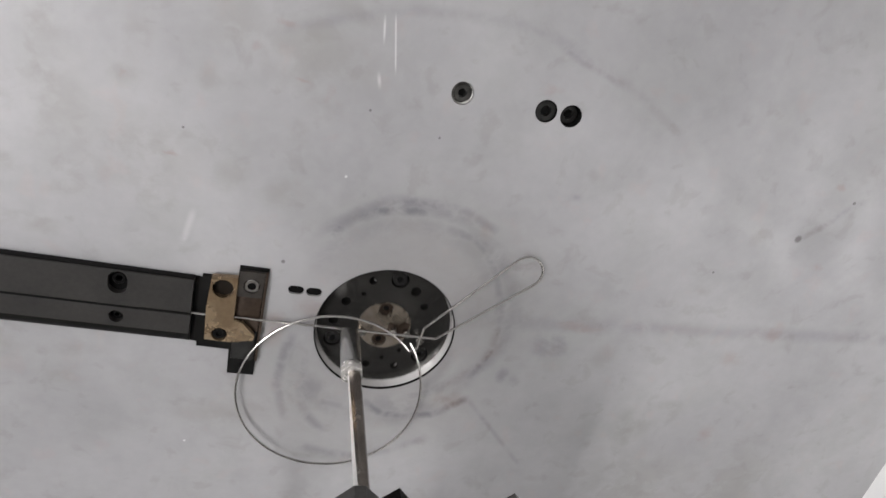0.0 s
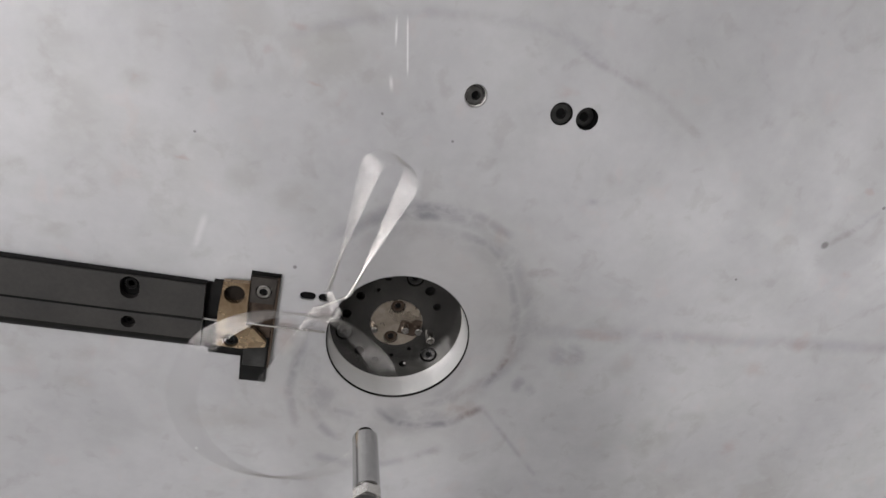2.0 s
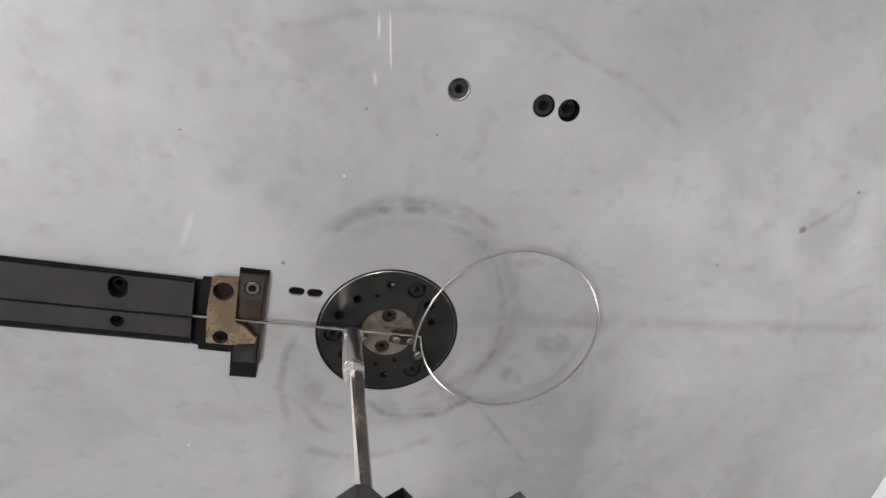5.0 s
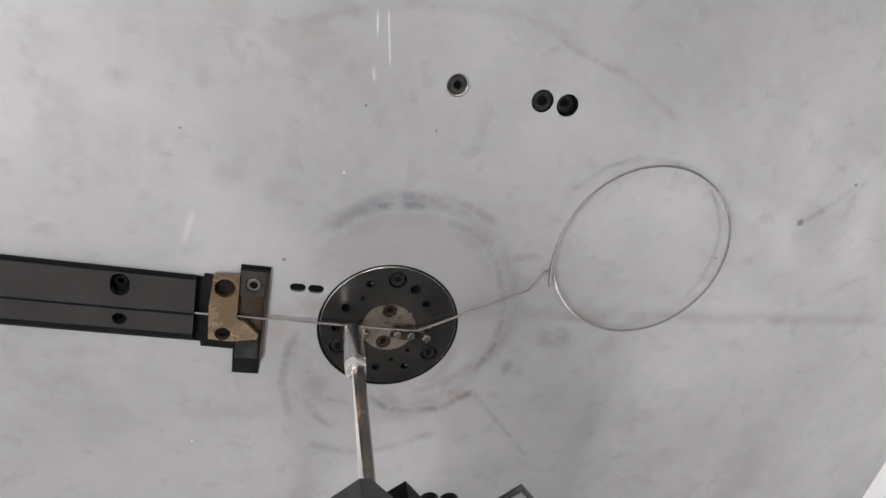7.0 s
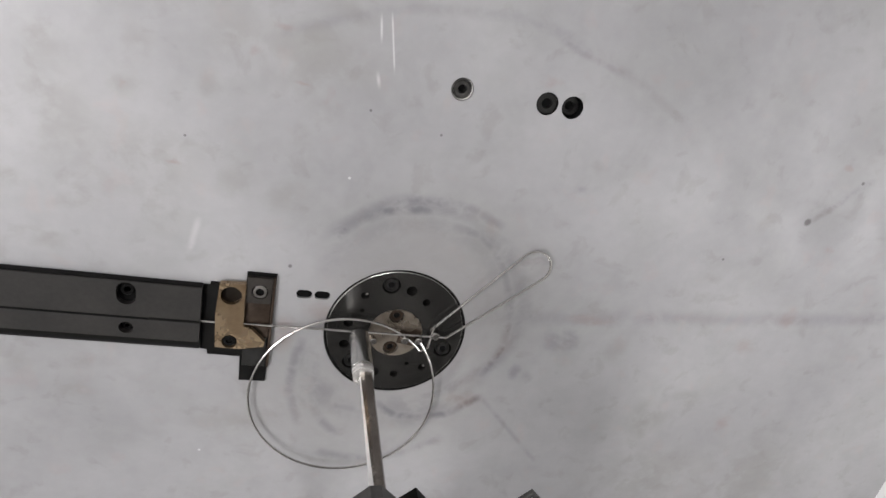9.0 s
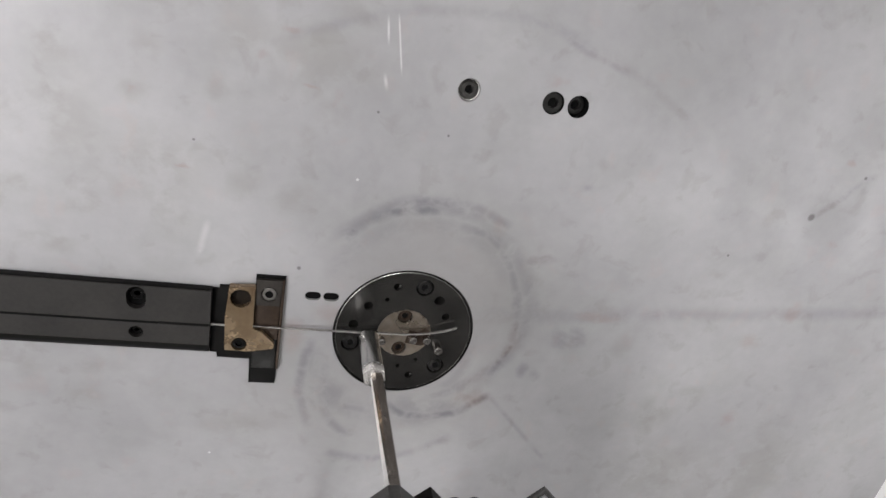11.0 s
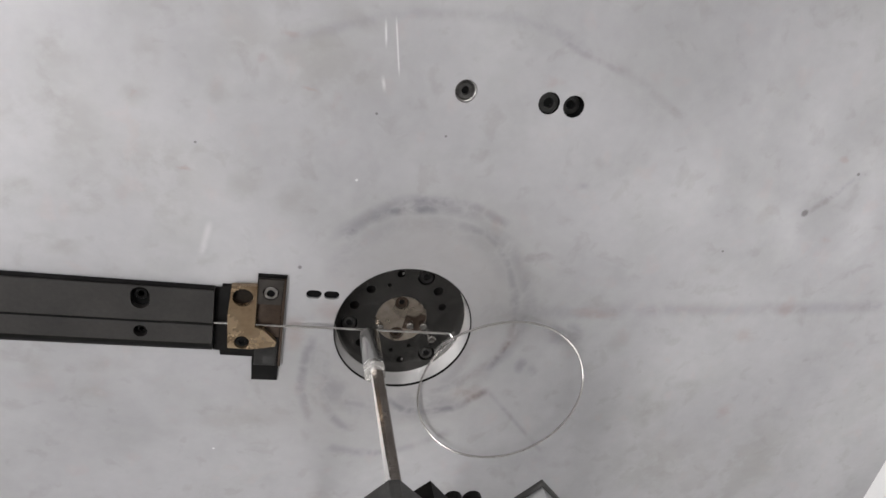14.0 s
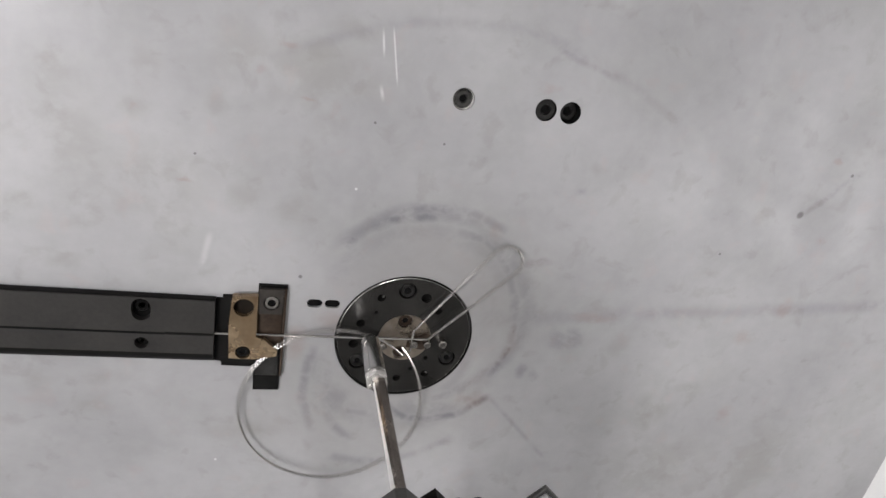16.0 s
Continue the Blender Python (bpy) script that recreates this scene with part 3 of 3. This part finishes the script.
part("bar", prism(bmesh.new(), ngon(6, 0.0040, BX, PY, 52), 0.0546, 0.30, 0.0003), BARM, plunger, "brown hexagonal steel bar")
# pale strip over the left facet, widening upward: its highlight as colour
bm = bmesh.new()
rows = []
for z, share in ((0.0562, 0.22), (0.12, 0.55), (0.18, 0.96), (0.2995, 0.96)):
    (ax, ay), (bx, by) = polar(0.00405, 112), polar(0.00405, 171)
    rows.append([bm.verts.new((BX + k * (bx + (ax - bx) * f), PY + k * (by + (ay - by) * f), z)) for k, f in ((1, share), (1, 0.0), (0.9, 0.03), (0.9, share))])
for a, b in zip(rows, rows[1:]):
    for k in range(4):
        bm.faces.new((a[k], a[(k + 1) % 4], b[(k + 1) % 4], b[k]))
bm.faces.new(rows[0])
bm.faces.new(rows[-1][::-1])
part("lit_facet", bm, FACET_LIT, plunger, "pale strip on the bar's left facet, lit brightness put into colour")
bracket = thing("plunger_bracket", "black bracket that guides the plunger bar", "machine part")
corners = [(-0.0290 + 0.0275 * math.cos(radians(a + d)) * 0.965, 0.0045 + 0.0275 * math.sin(radians(a + d)) * 0.965) for a in (2, 92, 182, 272) for d in (-5, 5)]
part("collar", prism(bmesh.new(), corners, 0.162, 0.1722, 0.0022), GREY, bracket, "dark collar block set cornerwise with cut corners")
part("boss", lathe(bmesh.new(), [(0.0, 0.196), (0.0145, 0.196), (0.0160, 0.194), (0.0160, 0.1722), (0, 0.1722)], -0.0290, 0.0045, 40), ALU, bracket, "bright turned boss")
part("clamp_block", prism(bmesh.new(), ngon(4, 0.0120, -0.0040, -0.0140, 88), 0.130, 0.150, 0.0006), BLACK, bracket)
for x in (0.0135, 0.0240):
    part("knob", lathe(bmesh.new(), [(0, 0.136), (0.004, 0.136), (0.0052, 0.134), (0.0052, 0.120), (0, 0.120)], x, -0.0245, 20), BLACK, bracket)
part("slide_block", prism(bmesh.new(), ngon(4, 0.0236, 0.0635, -0.0405, 90), 0.115, 0.1175, 0.0006), GREY, bracket, "dark grey block set cornerwise")
part("pad", prism(bmesh.new(), ngon(4, 0.0212, 0.0635, -0.0412, 90), 0.1177, 0.130, 0.0008), ALU, bracket, "bright aluminium pad")
part("arm", box(-0.040, -0.013, -0.145, -0.0205, 0.166, 0.196, 0.002), BLACK, bracket)
part("cross_bar", box(-0.009, 0.076, -0.0360, -0.0240, 0.1305, 0.1495, 0.002), BLACK, bracket)
for x in (-0.009, 0.064):
    part("cross_arm", box(x, x + 0.012, -0.145, -0.0362, 0.1320, 0.1480, 0.002), BLACK, bracket)
part("beam", box(-0.045, 0.080, -0.174, -0.1452, 0.1245, 0.1700, 0.002), BLACK, bracket)
for x in (-0.038, 0.073):
    part("post", lathe(bmesh.new(), [(0, 0.0), (0.007, 0.0), (0.007, 0.1245), (0, 0.1245)], x, -0.163, 24), RODM, bracket)


# ---- wire ----
RING_L = 0.3375
PIECES = []  # length, curve in degrees, hinge at the root end
for i in range(5):
    PIECES.append((0.010, 7.0, None))
for i in range(30):
    PIECES.append((RING_L / 30, 321 / 30, None))
PIECES += [(0.0055, 0, "b1"), (0.016, 0, "b2"), (0.0745, 0, "b3")]
PIECES += [(0.0045, 188 / 8, None) for i in range(8)]
PIECES += [(0.073, 0, None), (0.0185, 0, "b5"), (0.062, 0, "b6")]
WIRE_LEN = sum(p[0] for p in PIECES)
PERIOD = 8.2
BEND_X = 0.016


def at(table, t):
    ts = [r[0] for r in table]
    return float(np.interp(t, ts, [r[1] for r in table]))


# where the tip would lie, unbent, over one cycle
RING_END = 0.050 + RING_L
D2, D3 = RING_END + 0.0055, RING_END + 0.0215
DU, DV = D3 + 0.0745, D3 + 0.0745 + 0.036
D5, D6 = DV + 0.073, DV + 0.073 + 0.0185
FEED = [(2.35, D6 + 0.0145 - WIRE_LEN), (2.5, -0.002), (2.75, 0.030), (2.9, 0.042), (3.0, 0.102), (3.37, RING_END + 0.0065), (3.5, RING_END + 0.0135), (3.7, RING_END + 0.0172), (4.85, RING_END + 0.0172), (5.0, D2 + 0.0155), (5.35, D2 + 0.0155), (5.5, D3 + 0.0145), (6.42, D3 + 0.0145), (6.5, D3 + 0.019), (6.77, DU + 0.0145), (6.85, DU + 0.0145), (6.93, DU + 0.0217), (7.07, DU + 0.0217), (7.3, DV + 0.0145), (7.55, D5 + 0.0145), (8.05, D5 + 0.0145), (8.2, D6 + 0.0145), (10.55, D6 + 0.0145)]
BENDS = {
    "b1": [(4.35, 0), (4.5, -55), (4.75, -106), (4.85, -106), (4.95, -80)],
    "b2": [(5.05, 0), (5.2, -67), (5.3, -54)],
    "b3": [(6.2, 0), (6.3, 10), (6.4, 60), (6.5, 34), (8.55, 35), (8.7, 24), (8.85, 35)],
    "b5": [(7.5, 0), (7.8, 46), (8.0, 42)],
    "b6": [(9.05, 0), (9.2, -28), (9.4, -50), (9.6, -50), (9.7, -38)],
}


# spring of the hairpin as it is thrown round
FLEX = [(7.1, 1.0), (7.2, 1.08), (7.3, 1.2), (7.4, 1.04), (7.5, 1.0)]


# the ring opens a little as it springs free of the pins
SPRING = [(4.2, 1.03), (4.6, 1.0)]


def tip_at(tau):
    n = 0
    while tau < 2.35:
        tau += PERIOD
        n += 1
    return at(FEED, tau) - n * WIRE_LEN


def chain(tau):
    """Start, heading and end of each piece at a time of the cycle."""
    tip = tip_at(tau)
    u = tip - WIRE_LEN
    x, y, h = u, WIRE_Y, 0.0
    out = [None] * len(PIECES)
    for i in range(len(PIECES) - 1, -1, -1):
        length, curve, hinge = PIECES[i]
        # hinge between this piece and the one nearer the tip is stored with this piece
        share = min(1.0, max(0.0, (u + length - (-0.001 if i < 35 else BEND_X)) / length)) if curve else 0.0
        a = radians(curve * share * (at(FLEX, tau) if 35 < i < 46 else at(SPRING, tau) if i < 35 else 1.0))
        chord = h + a / 2
        ex, ey = x + length * math.cos(chord), y + length * math.sin(chord)
        out[i] = (x, y, chord, min(1.0, max(0.0, (u + length - BEND_X) / 0.08)))
        x, y, h = ex, ey, h + a
        u += length
        if hinge and hinge in BENDS:
            h += radians(at(BENDS[hinge], tau))
    return out


# x, y, z, turns about x, y, z of the part that was cut off
FLIGHT = [(9.66, 0, 0, 0, 0, 0, 0), (9.8, -0.008, 0.006, 0.008, 0, 0, -23), (9.9, -0.054, 0.010, 0.014, 0, 4, -12), (10.0, -0.090, 0.034, 0.022, 0, 4, -18), (10.1, -0.097, 0.022, 0.026, 0, 3, 6), (10.2, -0.058, 0.019, 0.025, 0, 0, 70), (10.3, -0.028, 0.070, 0.055, 0, 0, 120), (10.4, -0.010, 0.150, 0.080, 0, 0, 140), (10.5, 0.010, 0.22, 0.10, 0, 0, 150), (10.7, 0.03, 0.56, 0.0, 0, 0, 190), (10.9, 0.04, 0.64, -0.3, 0, 0, 220), (11.2, 0.04, 0.66, FLOOR_Z - 0.0025, 0, 0, 250)]


def wire_piece(length, curve):
    bm = bmesh.new()
    n, sides = (6, 8) if curve else (1, 8)
    a = radians(curve)
    rings = []
    for k in range(n + 1):
        f = k / n
        if curve:
            rr = length / a
            th = -a / 2 + a * f
            p = (rr * (math.sin(th) + math.sin(a / 2)), -rr * (math.cos(th) - math.cos(a / 2)))
        else:
            th, p = 0.0, (length * f, 0.0)
        ring_v = []
        for s in range(sides):
            c, d = WIRE_R * math.cos(math.tau * s / sides), WIRE_R * math.sin(math.tau * s / sides)
            ring_v.append(bm.verts.new((p[0] - c * math.sin(th), p[1] + c * math.cos(th), d)))
        rings.append(ring_v)
    for r0, r1 in zip(rings, rings[1:]):
        for s in range(sides):
            bm.faces.new((r0[s], r1[s], r1[(s + 1) % sides], r0[(s + 1) % sides]))
    for r, way in ((rings[0], -1), (rings[-1], 1)):
        c = bm.verts.new(sum((v.co for v in r), Vector()) / sides + Vector((way * WIRE_R * 0.7, 0, 0)))
        for s in range(sides):
            bm.faces.new((r[s], r[(s + 1) % sides], c))
    return bm


def build_wire(label):
    w = thing("bent_wire", label, "wire", group="wire workpieces")
    made = []
    store = {}
    for length, curve, hinge in PIECES:
        key = (round(length, 5), round(curve, 2))
        if key not in store:
            ob = part("wire_piece", wire_piece(length, curve), WIRE, w)
            store[key] = ob.data
        else:
            ob = new("wire_piece", store[key])
            ob.parent = w
        made.append(ob)
    return w, made


WIRES = [
    (*build_wire("bright steel wire bent to a ring and hairpin, cut off"), -PERIOD),
    (*build_wire("bright steel wire being bent to a ring and hairpin"), 0.0),
    (*build_wire("bright steel wire curled to a ring, next in line"), PERIOD),
]
stock = thing("wire_stock", "straight bright steel wire waiting in the feeder", "wire")
bm = wire_piece(0.6, 0)
part("wire_piece", bm, WIRE, stock)

# ring angle, head depth and plunger lift over one cycle
TURN = [(2.3, 62), (2.6, 62), (2.8, 76), (3.0, 87), (3.3, 86), (3.5, 76), (3.65, 90), (3.8, 105), (4.3, 107), (4.5, 75), (4.8, 56), (4.9, 56), (5.1, 80), (5.3, 90), (5.6, 68), (6.0, 70), (6.3, 81), (6.5, 84), (6.8, 76), (7.0, 90), (7.2, 95), (7.5, 88), (7.8, 94), (8.0, 95), (8.2, 84), (8.5, 108), (8.8, 104), (9.0, 103), (9.2, 94), (9.7, 100), (10.2, 80), (10.5, 62)]
DEPTH = [(2.3, -0.002), (2.4, 0), (3.45, 0), (3.5, -0.0008), (3.6, -0.010), (3.7, -0.018), (3.8, -0.020), (3.95, -0.020), (4.1, -0.010), (4.2, -0.005), (4.3, 0), (5.4, 0), (5.5, -0.008), (5.6, -0.015), (5.8, -0.014), (6.0, -0.004), (6.1, 0), (8.1, 0), (8.2, -0.008), (8.3, -0.017), (8.4, -0.018), (8.5, -0.012), (8.6, -0.008), (8.7, -0.004), (8.8, 0), (9.55, 0), (9.7, -0.012), (9.8, -0.019), (9.9, -0.020), (10.3, -0.020), (10.4, -0.010), (10.5, -0.002)]
LIFT = [(2.5, 0.0855), (2.6, 0.066), (2.7, 0.0235), (2.8, 0), (9.6, 0), (9.7, 0.033), (9.8, 0.0735), (9.9, 0.0855), (10.7, 0.0855)]


def cyc(table, t):
    tau = t
    while tau < table[0][0]:
        tau += PERIOD
    while tau > table[0][0] + PERIOD:
        tau -= PERIOD
    return at(table, tau)


def motions():
    steps = sorted([round(i * 0.1, 3) for i in range(161)] + [6.95, 7.05, 15.15, 15.25])
    walk(head, [(t, pose(0, 0, cyc(DEPTH, t))) for t in steps])
    walk(ring, [(t, pose(0, 0, 0, 0, 0, cyc(TURN, t))) for t in steps])
    walk(plunger, [(t, pose(0, 0, cyc(LIFT, t))) for t in steps])
    walk(stock, [(t, pose(tip_at(t - 2 * PERIOD) - 0.6, WIRE_Y, WIRE_Z)) for t in steps])
    for w, made, shift in WIRES:
        rows = []
        states = []
        for t in steps:
            tau = t - shift
            states.append(chain(min(tau, 10.5)))
            i = [r[0] for r in FLIGHT]
            vals = [float(np.interp(tau, i, [r[k] for r in FLIGHT])) for k in range(1, 7)]
            rows.append((t, pose(*vals)))
        walk(w, rows)
        for k, ob in enumerate(made):
            rise = 0.004 * max(0.0, 1 - k / 34)
            mine = []
            for t, st in zip(steps, states):
                x, y, h, out = st[k]
                mine.append((t, pose(x, y, WIRE_Z + rise * out, 0, 0, math.degrees(h))))
            # leave out rows where nothing moves
            thin = [r for j, r in enumerate(mine) if j in (0, len(mine) - 1) or (mine[j][1] != mine[j - 1][1] or mine[j][1] != mine[j + 1][1])]
            walk(ob, thin)


motions()
